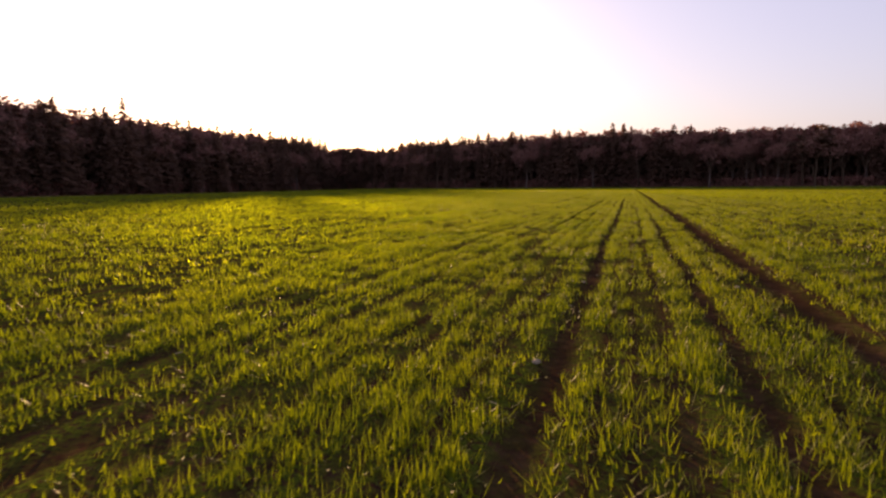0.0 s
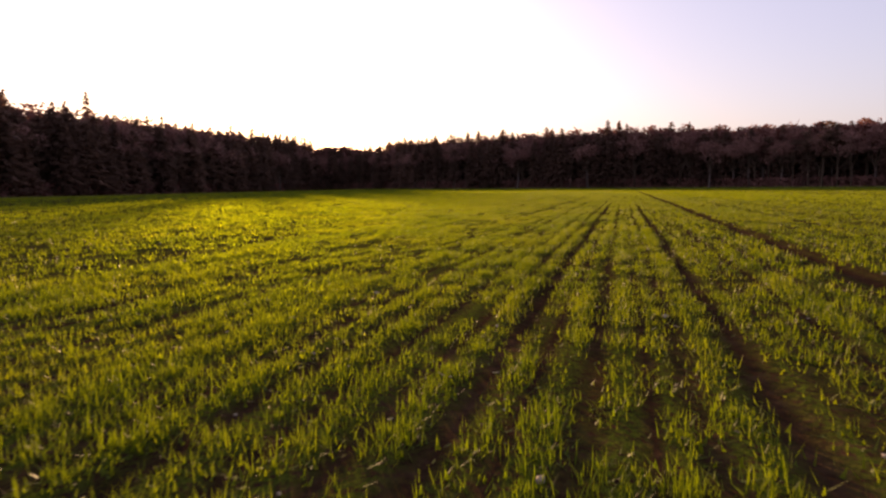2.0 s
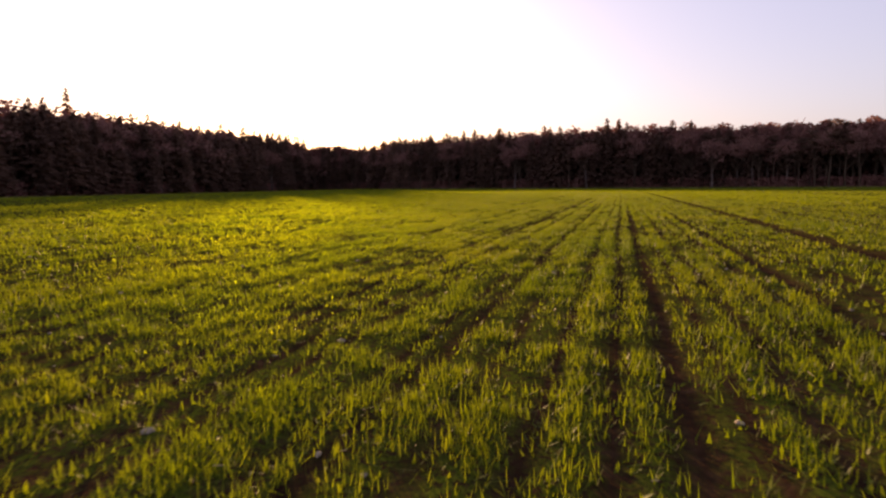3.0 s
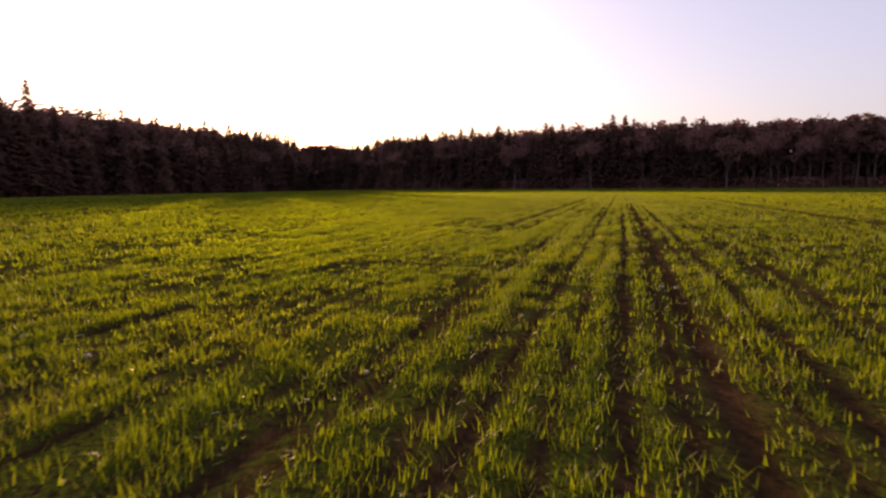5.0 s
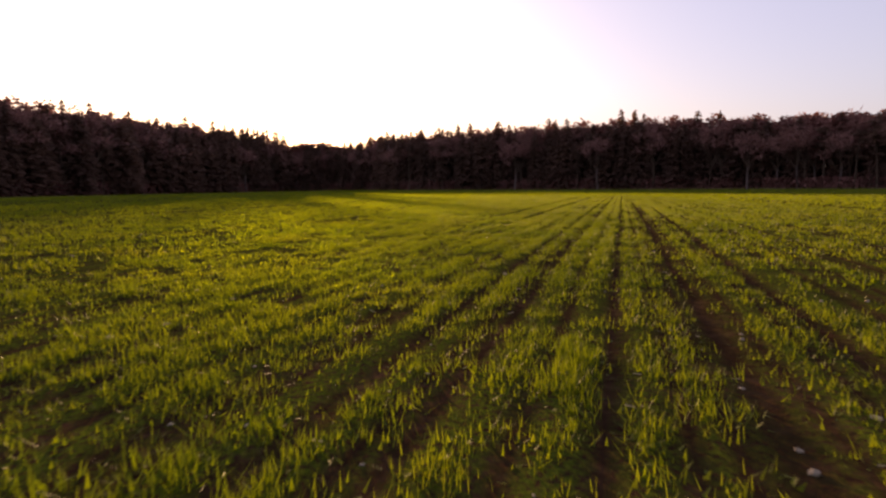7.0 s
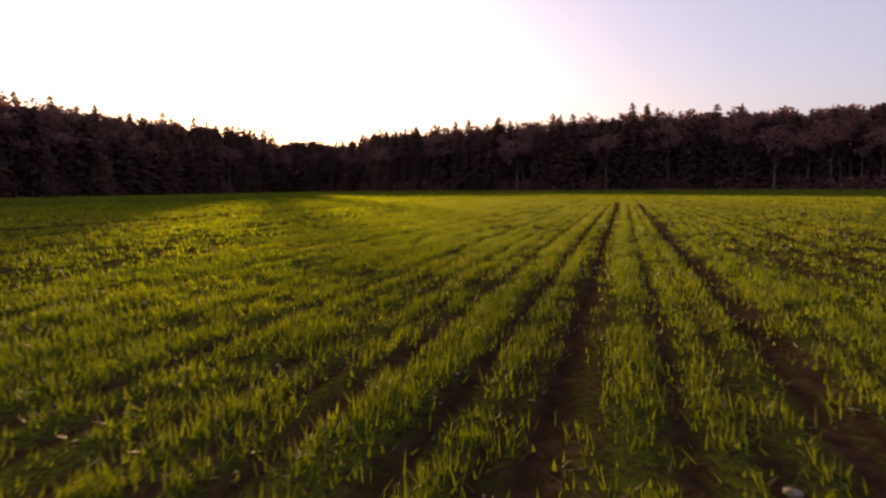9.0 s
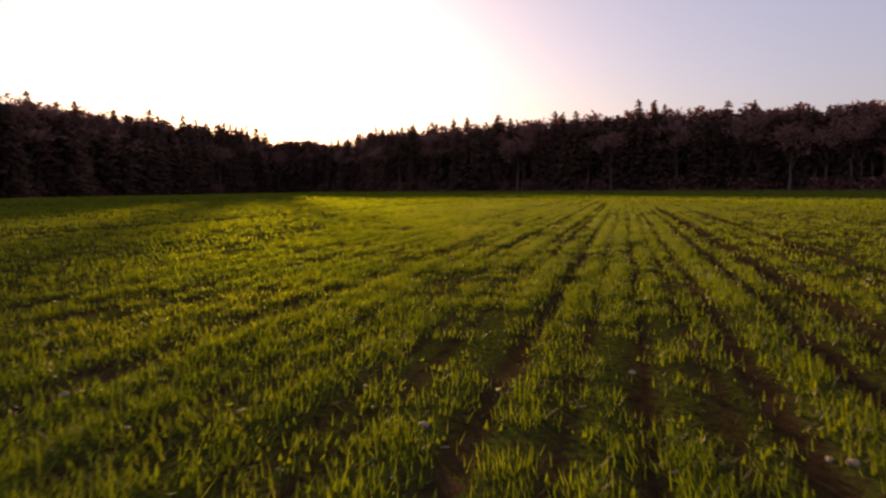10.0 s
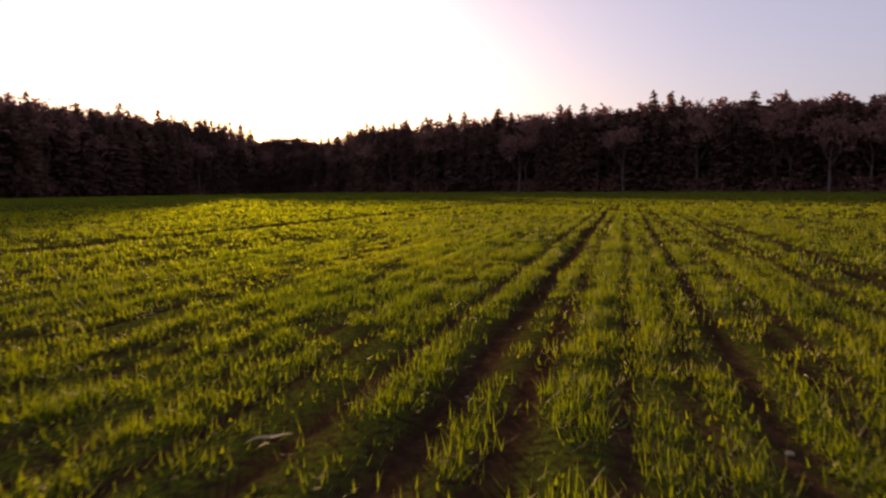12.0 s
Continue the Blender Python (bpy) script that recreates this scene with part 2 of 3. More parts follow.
# ---------------------------------------------------------------- forest edge in plan: x, y, tree height
EDGE = [(-122, 90, 29.0), (-123, 200, 31.0), (-117, 246, 31.5), (-116, 300, 34.0), (-114, 345, 35.5), (-104, 395, 36.5), (-93, 440, 37), (-86, 462, 36.5), (-80, 468, 29), (-62, 470, 28.5),
        (-40, 452, 32.0), (-9, 384, 29.5), (25, 367, 31.5), (60, 342, 31), (85, 318, 30.5), (103, 305, 30), (128, 280, 27),
        (142, 253, 25), (165, 228, 25), (205, 190, 25)]
edge = np.array(EDGE, float)
seg = np.hypot(*np.diff(edge[:, :2], axis=0).T)
run = np.concatenate([[0], np.cumsum(seg)])


def along_edge(s):
    """Point, height and outward (into the wood) direction at a run s along the forest edge."""
    p = np.array([np.interp(s, run, edge[:, k]) for k in range(3)])
    a = np.array([np.interp(s - 6, run, edge[:, k]) for k in range(2)])
    b = np.array([np.interp(s + 6, run, edge[:, k]) for k in range(2)])
    t = (b - a) / max(np.hypot(*(b - a)), 1e-6)
    return p, np.array([-t[1], t[0]])


def in_field(x, y):
    """True on the drilled side of the forest edge."""
    poly = np.vstack([edge[:, :2], [[260, 150], [260, -140], [-122, -140]]])
    inside = np.zeros(x.shape, bool)
    j = len(poly) - 1
    for i in range(len(poly)):
        (xi, yi), (xj, yj) = poly[i], poly[j]
        if yi != yj:
            inside ^= ((yi > y) != (yj > y)) & (x < (xj - xi) * (y - yi) / (yj - yi) + xi)
        j = i
    return inside


ground = new("ground", mesh_from_arrays("ground", np.stack([GX, GY, GZ], -1).reshape(-1, 3), quads, SOIL, True))
tagged(ground, "dark brown field soil with shallow drill furrows", "ground", kind="structure")

cover = np.where(near_core, 1 - bare(U, V)[0], 0.8) * np.where(in_field(GX, GY) | (GY < -100), 1.0, 0.0)
cover_data = ground.data.attributes.new("cover", "FLOAT", "POINT")
cover_data.data.foreach_set("value", cover.astype(np.float32).ravel())

# ---------------------------------------------------------------- the crop
def patchiness(x, y):
    return (np.sin(x * 0.9 + 1.3 * np.sin(y * 0.37)) * np.sin(y * 0.71 + 0.8 * np.sin(x * 0.5)) * 0.5
            + np.sin(x * 0.23 + 2.0) * np.sin(y * 0.19 + x * 0.11) * 0.5)


def vigour(x, y):
    """How well the plants stand, 0 to 1, in clumps a hand or a pace wide."""
    u, v = x * ALONG[0] + y * ALONG[1], x * ACROSS[0] + y * ACROSS[1]
    return (0.34 * mottle(u * 0.5, v, 0.13) + 0.26 * mottle(0.8 * x + 0.6 * y, 0.8 * y - 0.6 * x, 0.19)
            + 0.24 * mottle(u * 0.4 + 57, v - 31, 0.34) + 0.16 * mottle(u * 0.7 - 23, v + 71, 1.5))


def thin_spots(x, y):
    """Chance that a plant has come up: weak spots a hand or a pace wide."""
    return 0.10 + 0.90 * smooth(0.35, 0.56, vigour(x, y))


def scatter(density, box):
    """Random plan points in a box of the row frame: u0, u1, v0, v1."""
    u0, u1, v0, v1 = box
    n = int(density * (u1 - u0) * (v1 - v0))
    u, v = rng.uniform(u0, u1, n), rng.uniform(v0, v1, n)
    return u, v, u * ALONG[0] + v * ACROSS[0], u * ALONG[1] + v * ACROSS[1]


# the stretch of field that is seen close to: a line with a width
LINE_A, LINE_B = np.array([0.2, 0.0]), np.array([17.6, 124.0])


def off_line(x, y):
    d = LINE_B - LINE_A
    t = np.clip(((x - LINE_A[0]) * d[0] + (y - LINE_A[1]) * d[1]) / (d @ d), 0, 1)
    return np.hypot(x - LINE_A[0] - t * d[0], y - LINE_A[1] - t * d[1])


def blades(x, y, count, length, width, spread, lean, ordered=False):
    """Bent blades in tufts at the plan points x, y. Returns vertices and triangles."""
    n = len(x) * count
    grow = np.repeat(np.clip(0.25 + 1.45 * vigour(x, y) + 0.12 * patchiness(x, y) + rng.normal(0, 0.10, len(x)), 0.35, 1.6), count)
    bx = np.repeat(x, count) + rng.normal(0, spread, n)
    by = np.repeat(y, count) + rng.normal(0, spread, n)
    bz = np.repeat(ground_height(x, y), count) - 0.006
    L = length * grow * rng.uniform(0.6, 1.2, n)
    az = rng.uniform(0, 2 * np.pi, n)
    tilt = abs(rng.normal(0, lean, n))
    dx, dy = np.cos(az) * np.sin(tilt), np.sin(az) * np.sin(tilt)
    dz = np.cos(tilt)
    turn = rng.normal(radians(-SUN_AZIMUTH), 0.65, n) if ordered else az + np.pi / 2 + rng.normal(0, 0.5, n)
    w = width * rng.uniform(0.6, 1.3, n)
    sx, sy = np.cos(turn) * w / 2, np.sin(turn) * w / 2
    base = np.stack([bx, by, bz], 1)
    side = np.stack([sx, sy, 0 * sx], 1)
    way = np.stack([dx, dy, dz], 1)
    tip = base + way * L[:, None]
    verts = np.stack([base - side, base + side, tip], 1).reshape(-1, 3)
    return verts, np.arange(n * 3).reshape(-1, 3)


def sow(density, box, near, far, count, length, width, spread, lean, keep_bare):
    u, v, x, y = scatter(density, box)
    d = off_line(x, y) + rng.normal(0, 0.06 * near + 0.1, len(x))
    ok = (d >= near) & (d < far) & in_field(x, y)
    ok &= y > 1.12 * abs(x - 8) - 11 - 0.12 * far          # the part of the field that the walk looks over
    u, v, x, y = u[ok], v[ok], x[ok], y[ok]
    f, h = bare(u, v)
    ok = rng.random(len(x)) > np.where(h > 0.050, np.minimum(1, f * 1.6), f * keep_bare)
    ok &= rng.random(len(x)) < np.maximum(thin_spots(x, y), 0.0 if far < 10 else 0.5 if far < 40 else 0.8)
    return blades(x[ok], y[ok], count, length, width, spread, lean, far > 20)


def stuff_mesh(name, pieces, mat, label, category):
    verts, tris, n = [], [], 0
    for vv, tt in pieces:
        verts.append(vv)
        tris.append(tt + n)
        n += len(vv)
    ob = new(name, mesh_from_arrays(name, np.concatenate(verts), np.concatenate(tris), mat))
    return tagged(ob, label, category, kind="stuff")


crop = [
    # close to: arching blades, then the low leaves between them
    sow(235, (-4, 131, -27, 10), 0.0, 1.7, 11, 0.076, 0.0060, 0.042, 0.86, 1.0),
    sow(245, (-4, 131, -27, 10), 1.7, 3.8, 7, 0.078, 0.0074, 0.042, 0.86, 1.0),
    sow(215, (-4, 131, -27, 10), 0.0, 3.8, 3, 0.044, 0.0180, 0.045, 1.1, 0.8),
    sow(90, (-4, 140, -36, 20), 3.8, 9.0, 5, 0.084, 0.0140, 0.040, 0.65, 1.0),
    sow(60, (-4, 140, -36, 20), 3.8, 9.0, 2, 0.050, 0.036, 0.035, 1.0, 0.9),
    sow(60, (-6, 155, -42, 26), 9.0, 15.0, 5, 0.084, 0.0165, 0.045, 0.65, 1.0),
    sow(24, (-6, 170, -60, 46), 15.0, 30.0, 4, 0.092, 0.036, 0.055, 0.60, 1.0),
    sow(4.6, (-10, 330, -130, 90), 30.0, 110.0, 3, 0.090, 0.10, 0.10, 0.6, 0.85),
    sow(0.9, (-10, 460, -260, 240), 110.0, 420.0, 3, 0.10, 0.28, 0.2, 0.6, 0.5),
]
stuff_mesh("wheat_crop", crop, WHEAT, "young yellow-green wheat blades sown in rows", "crop")

# ---------------------------------------------------------------- trees
def tube(points, radii, sides=6):
    """A tapered round limb along points."""
    pts = np.array(points, float)
    rings = []
    for i, p in enumerate(pts):
        t = pts[min(i + 1, len(pts) - 1)] - pts[max(i - 1, 0)]
        t = t / (np.linalg.norm(t) + 1e-9)
        a = np.cross(t, [0.31, 0.95, 0.05] if abs(t[2]) > 0.8 else [0, 0, 1])
        a /= np.linalg.norm(a) + 1e-9
        b = np.cross(t, a)
        k = np.arange(sides) * 2 * np.pi / sides
        rings.append(p + radii[i] * (np.cos(k)[:, None] * a + np.sin(k)[:, None] * b))
    verts = np.concatenate(rings)
    tris = []
    for i in range(len(pts) - 1):
        for j in range(sides):
            a, b = i * sides + j, i * sides + (j + 1) % sides
            tris += [(a, b, b + sides), (a, b + sides, a + sides)]
    return verts, np.array(tris)


def join(pieces):
    verts, tris, n = [], [], 0
    for vv, tt in pieces:
        verts.append(vv)
        tris.append(tt + n)
        n += len(vv)
    return np.concatenate(verts), np.concatenate(tris)


def sprays(centres, ways, length, width, droop, r):
    """Ragged sprays of foliage: three pointed blades fanned from each centre along its way."""
    n = len(centres)
    side = np.stack([-ways[:, 1], ways[:, 0], 0 * ways[:, 0]], 1)
    side /= np.linalg.norm(side, axis=1)[:, None] + 1e-9
    verts, tris = [], []
    for k, (fan, l) in enumerate(((-0.75, 0.8), (0.0, 1.0), (0.75, 0.8))):
        L = (length * l * r.uniform(0.7, 1.3, n))[:, None]
        d = ways + side * (fan + r.normal(0, 0.25, n))[:, None] + np.array([0, 0, 1]) * (r.normal(0, 0.3, n) - droop)[:, None]
        d /= np.linalg.norm(d, axis=1)[:, None]
        w = np.cross(d, r.normal(0, 1, (n, 3)))
        w *= (width / 2 / (np.linalg.norm(w, axis=1) + 1e-9))[:, None]
        verts.append(np.stack([centres - w, centres + w, centres + d * L], 1).reshape(-1, 3))
    return np.concatenate(verts), np.arange(9 * n).reshape(-1, 3)


def make_tree(name, kind_label, parts):
    root = new(name)
    tagged(root, kind_label, "tree", "trees of the forest edge")
    for part_name, (v, t), mat in parts:
        ob = new(part_name, mesh_from_arrays(part_name, v, t, mat, part_name == "trunk"))
        ob.parent = root
        if part_name == "branchwork":
            tagged(ob, kind="stuff")
    return root


def spruce(seed, slim=1.0, clear=0.08, taper=0.85, tip=0.5):
    """One unit is a metre; 28 m tall. A low taper gives a blunt, full top."""
    r = np.random.default_rng(seed)
    H = 28.0
    bend = r.normal(0, 0.25, 2)
    zs = np.linspace(0, H, 9)
    axis = np.stack([bend[0] * (zs / H) ** 2, bend[1] * (zs / H) ** 2, zs], 1)
    trunk = tube(axis, 0.34 * (1 - zs / H) ** 0.8 + 0.02, 7)
    cs, ws = [], []
    z = H * clear
    while z < H - 0.5:
        f = 1 - z / H
        reach = slim * (3.7 * f ** taper) * (1 if z > 0.25 * H else 0.75 + z / H) + 0.26
        n = int(5 + 5 * f)
        a0 = r.uniform(0, 6.28)
        for k in range(n):
            a = a0 + k * 6.283 / n + r.normal(0, 0.2)
            R = reach * r.uniform(0.6, 1.2)
            if r.random() < 0.08:
                continue
            zz = z + r.normal(0, 0.25)
            for q in np.linspace(0.25, 0.95, max(2, int(R / 0.95) + 1)):
                cs.append([R * q * math.cos(a), R * q * math.sin(a), zz - 0.30 * R * q * q + 0.1])
                ws.append([math.cos(a), math.sin(a), -0.15])
        z += r.uniform(0.65, 1.1) * (0.55 + 0.7 * f)
    for k in range(7):
        cs.append([0, 0, H - 0.2 - 0.12 * k])
        a = k * 2.4
        ws.append([0.5 * math.cos(a), 0.5 * math.sin(a), 0.6])
    cs = np.array(cs)
    slender = np.clip(tip + 0.85 * (1 - cs[:, 2] / H) / 0.35, tip, 1.3)
    crown = sprays(cs, np.array(ws), 1.08 * slender, 0.66 * slender, 0.22, r)
    crown[0][:, :2] += np.outer((crown[0][:, 2].clip(0, H) / H) ** 2, bend)
    return make_tree("spruce_tree", "tall spruce tree at the edge of the wood, needles reddened for glare", [("trunk", trunk, BARK), ("crown", crown, NEEDLES)])


def pine(seed, thin=1.0):
    r = np.random.default_rng(seed)
    H = 28.0
    lean = r.normal(0, 0.6, 2)
    zs = np.linspace(0, H * 0.96, 8)
    axis = np.stack([lean[0] * (zs / H) ** 2 + r.normal(0, 0.1, 8), lean[1] * (zs / H) ** 2 + r.normal(0, 0.1, 8), zs], 1)
    trunk = tube(axis, 0.33 * (1 - 0.85 * zs / H), 7)
    limbs, cs, ws = [], [], []
    for k in range(int(26 * thin)):
        z = H * r.uniform(0.36, 0.97) ** 0.8
        z = min(z, H * 0.95)
        a = r.uniform(0, 6.28)
        R = r.uniform(1.2, 3.8) * (1.15 - 0.6 * max(0, z / H - 0.55) / 0.45)
        p0 = np.array([np.interp(z, zs, axis[:, 0]), np.interp(z, zs, axis[:, 1]), z])
        p1 = p0 + [R * 0.6 * math.cos(a), R * 0.6 * math.sin(a), R * 0.18]
        p2 = p0 + [R * math.cos(a), R * math.sin(a), R * 0.5]
        limbs.append(tube([p0, p1, p2], [0.09, 0.06, 0.02], 4))
        for q in range(11):
            t = r.uniform(0.4, 1.1)
            c = p0 + (p2 - p0) * t + r.normal(0, 0.45, 3) * [1, 1, 0.6]
            cs.append(c)
            b = r.uniform(0, 6.28)
            ws.append([math.cos(b), math.sin(b), 0.35])
    crown = sprays(np.array(cs), np.array(ws), 0.95, 0.6, -0.1, r)
    return make_tree("pine_tree", "tall pine with a ragged irregular crown", [("trunk", trunk, BARK), ("branchwork", join(limbs), BARK), ("crown", crown, PINE)])


def broadleaf(seed, pale=False, wide=1.0):
    r = np.random.default_rng(seed)
    H = 26.0
    limbs, tips = [], []

    def grow(p, d, length, radius, depth):
        pts, rad = [p], [radius]
        q, v = p.copy(), d.copy()
        for k in range(3):
            v = v + r.normal(0, 0.13, 3) + [0, 0, 0.07]
            v /= np.linalg.norm(v)
            q = q + v * length / 3
            pts.append(q.copy())
            rad.append(radius * (1 - 0.2 * (k + 1)))
        limbs.append(tube(pts if depth < 2 else [pts[0], pts[3]], rad if depth < 2 else [rad[0], rad[3]], 5 if depth < 2 else 3))
        if depth >= 3:
            tips.append((pts[1], v))
            tips.append((pts[2], v))
            tips.append((pts[3], v))
            return
        n = 4 if depth == 0 else 3
        for k in range(n):
            a = k * 6.283 / n + r.uniform(0, 2)
            s = np.array([math.cos(a), math.sin(a), 0]) * wide
            nd = v * 0.75 + s * r.uniform(0.35, 0.75) + [0, 0, 0.15]
            grow(pts[2] + (pts[3] - pts[2]) * r.uniform(0, 1), nd / np.linalg.norm(nd), length * r.uniform(0.58, 0.78), rad[-1] * 0.62, depth + 1)

    trunk_top = np.array([r.normal(0, 0.4), r.normal(0, 0.4), H * 0.34])
    trunk = tube([[0, 0, 0], trunk_top * 0.5 + r.normal(0, 0.1, 3) * [1, 1, 0], trunk_top], [0.42, 0.34, 0.29], 8)
    for k in range(4):
        a = k * 1.57 + r.uniform(0, 0.8)
        d = np.array([math.cos(a) * 0.5 * wide, math.sin(a) * 0.5 * wide, 1.0])
        grow(trunk_top * (0.72 + 0.09 * k), d / np.linalg.norm(d), H * 0.24, 0.19, 1)
    grow(trunk_top, np.array([0, 0, 1.0]), H * 0.25, 0.24, 0)
    cs = np.array([t[0] for t in tips])
    ws = np.array([t[1] for t in tips])
    reps = 2
    cs = np.repeat(cs, reps, 0) + r.normal(0, 0.6, (len(cs) * reps, 3))
    ws = np.repeat(ws, reps, 0) + r.normal(0, 0.5, (len(ws) * reps, 3))
    ws /= np.linalg.norm(ws, axis=1)[:, None]
    crown = sprays(cs, ws, 1.25, 0.26, -0.1, r)
    bark = PALE_BARK if pale else BARK
    label = "leafless brown broadleaf tree with a pale trunk" if pale else "leafless reddish-brown broadleaf tree with fine twigs"
    return make_tree("broadleaf_tree", label, [("trunk", trunk, bark), ("branchwork", join(limbs), BARK), ("crown", crown, TWIGS)])


models = {
    "spruce": [spruce(1), spruce(2, 0.85), spruce(3, 1.15), spruce(4, 0.95, 0.2)],
    "blunt_spruce": [spruce(5, 1.0, 0.08, 0.6, 0.75), spruce(6, 0.9, 0.1, 0.68, 0.65), spruce(7, 1.1, 0.08, 0.55, 0.8), spruce(8, 0.95, 0.2, 0.62, 0.7)],
    "pine": [pine(11), pine(12, 0.8), pine(13, 1.2)],
    "broadleaf": [broadleaf(21), broadleaf(22, True, 1.2), broadleaf(23, False, 1.3)],
}
BASE = {"spruce": 28.0, "blunt_spruce": 28.0, "pine": 28.0, "broadleaf": 26.0}
used = set()


def plant(kind, which, x, y, height, widen=1.0):
    model = models[kind][which]
    s = height / BASE[kind]
    m = pose(x, y, float(lay(np.array(x), np.array(y))) - 0.05, 0, 0, tree_rng.uniform(0, 360)) @ Matrix.Diagonal((s * widen, s * widen, s, 1))
    if model.name in used:
        return copy_thing(model, m)
    used.add(model.name)
    model.matrix_basis = m
    return model


tree_rng = np.random.default_rng(5)
# rows of trees behind the edge: depth into the wood, spacing, height factor
for depth, step, tall in ((0.0, 4.8, 0.93), (5.0, 5.2, 1.02), (10.5, 4.6, 1.07)):
    s = 1.0
    while s < run[-1]:
        p, inward = along_edge(s + tree_rng.normal(0, 0.9))
        x, y = p[:2] + inward * (depth + tree_rng.normal(0, 1.3))
        h = p[2] * tall * float(np.clip(tree_rng.normal(0.99, 0.035), 0.9, 1.05))
        if s < run[8]:
            h *= float(np.clip(tree_rng.normal(1.0, 0.05), 0.92, 1.1))
        east = s > run[12]
        far_east = s > run[16]
        draw = tree_rng.random()
        if far_east:
            kind = "broadleaf" if draw < 0.55 else "pine" if draw < 0.8 else "spruce"
        elif east:
            kind = "blunt_spruce" if draw < 0.50 else "spruce" if draw < 0.74 else "pine" if draw < 0.84 else "broadleaf"
        else:
            kind = "blunt_spruce" if draw < 0.42 and s < run[5] else "spruce" if draw < 0.6 else "pine" if draw < 0.8 else "broadleaf"
        h *= (0.88 if east else 0.94) if kind == "pine" else 0.95 if kind == "blunt_spruce" else 1.0
        if not east:
            h = min(h, p[2] * (1.01 + 0.035 * math.sin(s * 2.3)))
        if east and kind != "broadleaf":
            h = min(h, p[2] * ((1.03 if kind == "spruce" else 0.97) + 0.025 * math.sin(s * 3)))
        plant(kind, int(tree_rng.integers(len(models[kind]))), x, y, h, tree_rng.uniform(0.9, 1.25) * (1.2 if kind == "blunt_spruce" else 1.0))
        s += step * tree_rng.uniform(0.75, 1.3)
# single trees that stand out above the wood
tagged(plant("spruce", 1, -130.9, 253.8, 41.0, 0.7), "very tall slender spruce rising above the wood")
# pale trunks in front of the eastern wood, and the full round crowns at its end
for x, y, tall in ((121.0, 278.5, 25.0), (78.5, 319.5, 27.0), (46.9, 347.0, 27.5), (133.0, 268.0, 24.5)):
    plant("broadleaf", 1, x, y, tall, 0.95)
for x, y, tall, widen in ((147.3, 243.0, 28.5, 1.6), (151.5, 240.5, 27.5, 1.6), (144.5, 246.5, 25.0, 1.4)):
    tagged(plant("pine", 2, x, y, tall, widen), "broad dark pine with a full rounded crown")
# the head of the bay, where the two edges meet
for k in range(26):
    a, d = radians(tree_rng.uniform(-50, 45)), tree_rng.uniform(2, 26)
    kind = "spruce" if k % 3 else "broadleaf"
    plant(kind, int(tree_rng.integers(3)), -72 + d * math.sin(a), 468 + d * math.cos(a), tree_rng.uniform(28, 32), tree_rng.uniform(1.0, 1.3))


# ---------------------------------------------------------------- undergrowth and the depth of the wood
def clump_belt(seed, d0, d1, per_metre, low, high, size, width, start=0.0):
    r = np.random.default_rng(seed)
    n = int((run[-1] - start) * per_metre)
    s = r.uniform(start, run[-1], n)
    depth = r.uniform(d0, d1, n)
    c, w = np.empty((n, 3)), np.empty((n, 3))
    for i in range(n):
        p, inward = along_edge(s[i])
        q = p[:2] + inward * depth[i]
        top = high * p[2] * (0.93 + 0.07 * math.sin(s[i] * 0.6) * math.sin(s[i] * 0.17))
        z = low + (top - low) * r.random() ** 1.15
        c[i] = q[0], q[1], float(lay(q[0], q[1])) + z
        a = r.uniform(0, 6.283)
        w[i] = math.cos(a), math.sin(a), r.normal(0, 0.4)
    # more of it round the head of the bay
    m = 0 if start else n // 12
    a, d = np.radians(r.uniform(-60, 55, m)), r.uniform(d0, d1, m)
    b = r.uniform(0, 6.283, m)
    more = np.stack([-72 + d * np.sin(a), 468 + d * np.cos(a), low + (high * 31 - low) * r.random(m) - 0.5], 1)
    c = np.concatenate([c, more])
    w = np.concatenate([w, np.stack([np.cos(b), np.sin(b), r.normal(0, 0.4, m)], 1)])
    return sprays(c, w, size, width, 0.1, r)


stuff_mesh("undergrowth", [clump_belt(31, -2.5, 5.5, 34, 0.1, 0.16, 1.2, 0.7)], SHRUB,
           "brown tangled undergrowth along the foot of the wood", "undergrowth")
def verge(per_metre):
    r = np.random.default_rng(33)
    n = int(run[-1] * per_metre)
    s = r.uniform(0, run[-1], n)
    at = np.array([p[:2] + inward * d for (p, inward), d in zip((along_edge(q) for q in s), r.uniform(-5.5, -2.2, n))])
    n3 = n * 3
    base = np.repeat(np.column_stack([at, lay(at[:, 0], at[:, 1]) - 0.02]), 3, 0) + r.normal(0, 0.12, (n3, 3)) * [1, 1, 0]
    a = r.uniform(0, 6.283, n3)
    side = np.column_stack([np.cos(a), np.sin(a), 0 * a]) * 0.05
    tip = base + np.column_stack([r.normal(0, 0.12, n3), r.normal(0, 0.12, n3), r.uniform(0.25, 0.6, n3)])
    return np.stack([base - side, base + side, tip], 1).reshape(-1, 3), np.arange(n3 * 3).reshape(-1, 3)


stuff_mesh("verge_grass", [verge(16)], DRY_GRASS, "dry straw-coloured grass along the field margin", "grass")
stuff_mesh("deep_woods", [clump_belt(32, 12, 34, 58, 0.2, 0.95, 3.2, 2.4), clump_belt(34, 8, 17, 34, 20.0, 1.03, 1.5, 0.8),
                          clump_belt(35, 4, 15, 44, 17.0, 0.99, 1.4, 0.7, run[12])], SHRUB,
           "dense dark woodland behind the edge trees", "woods")

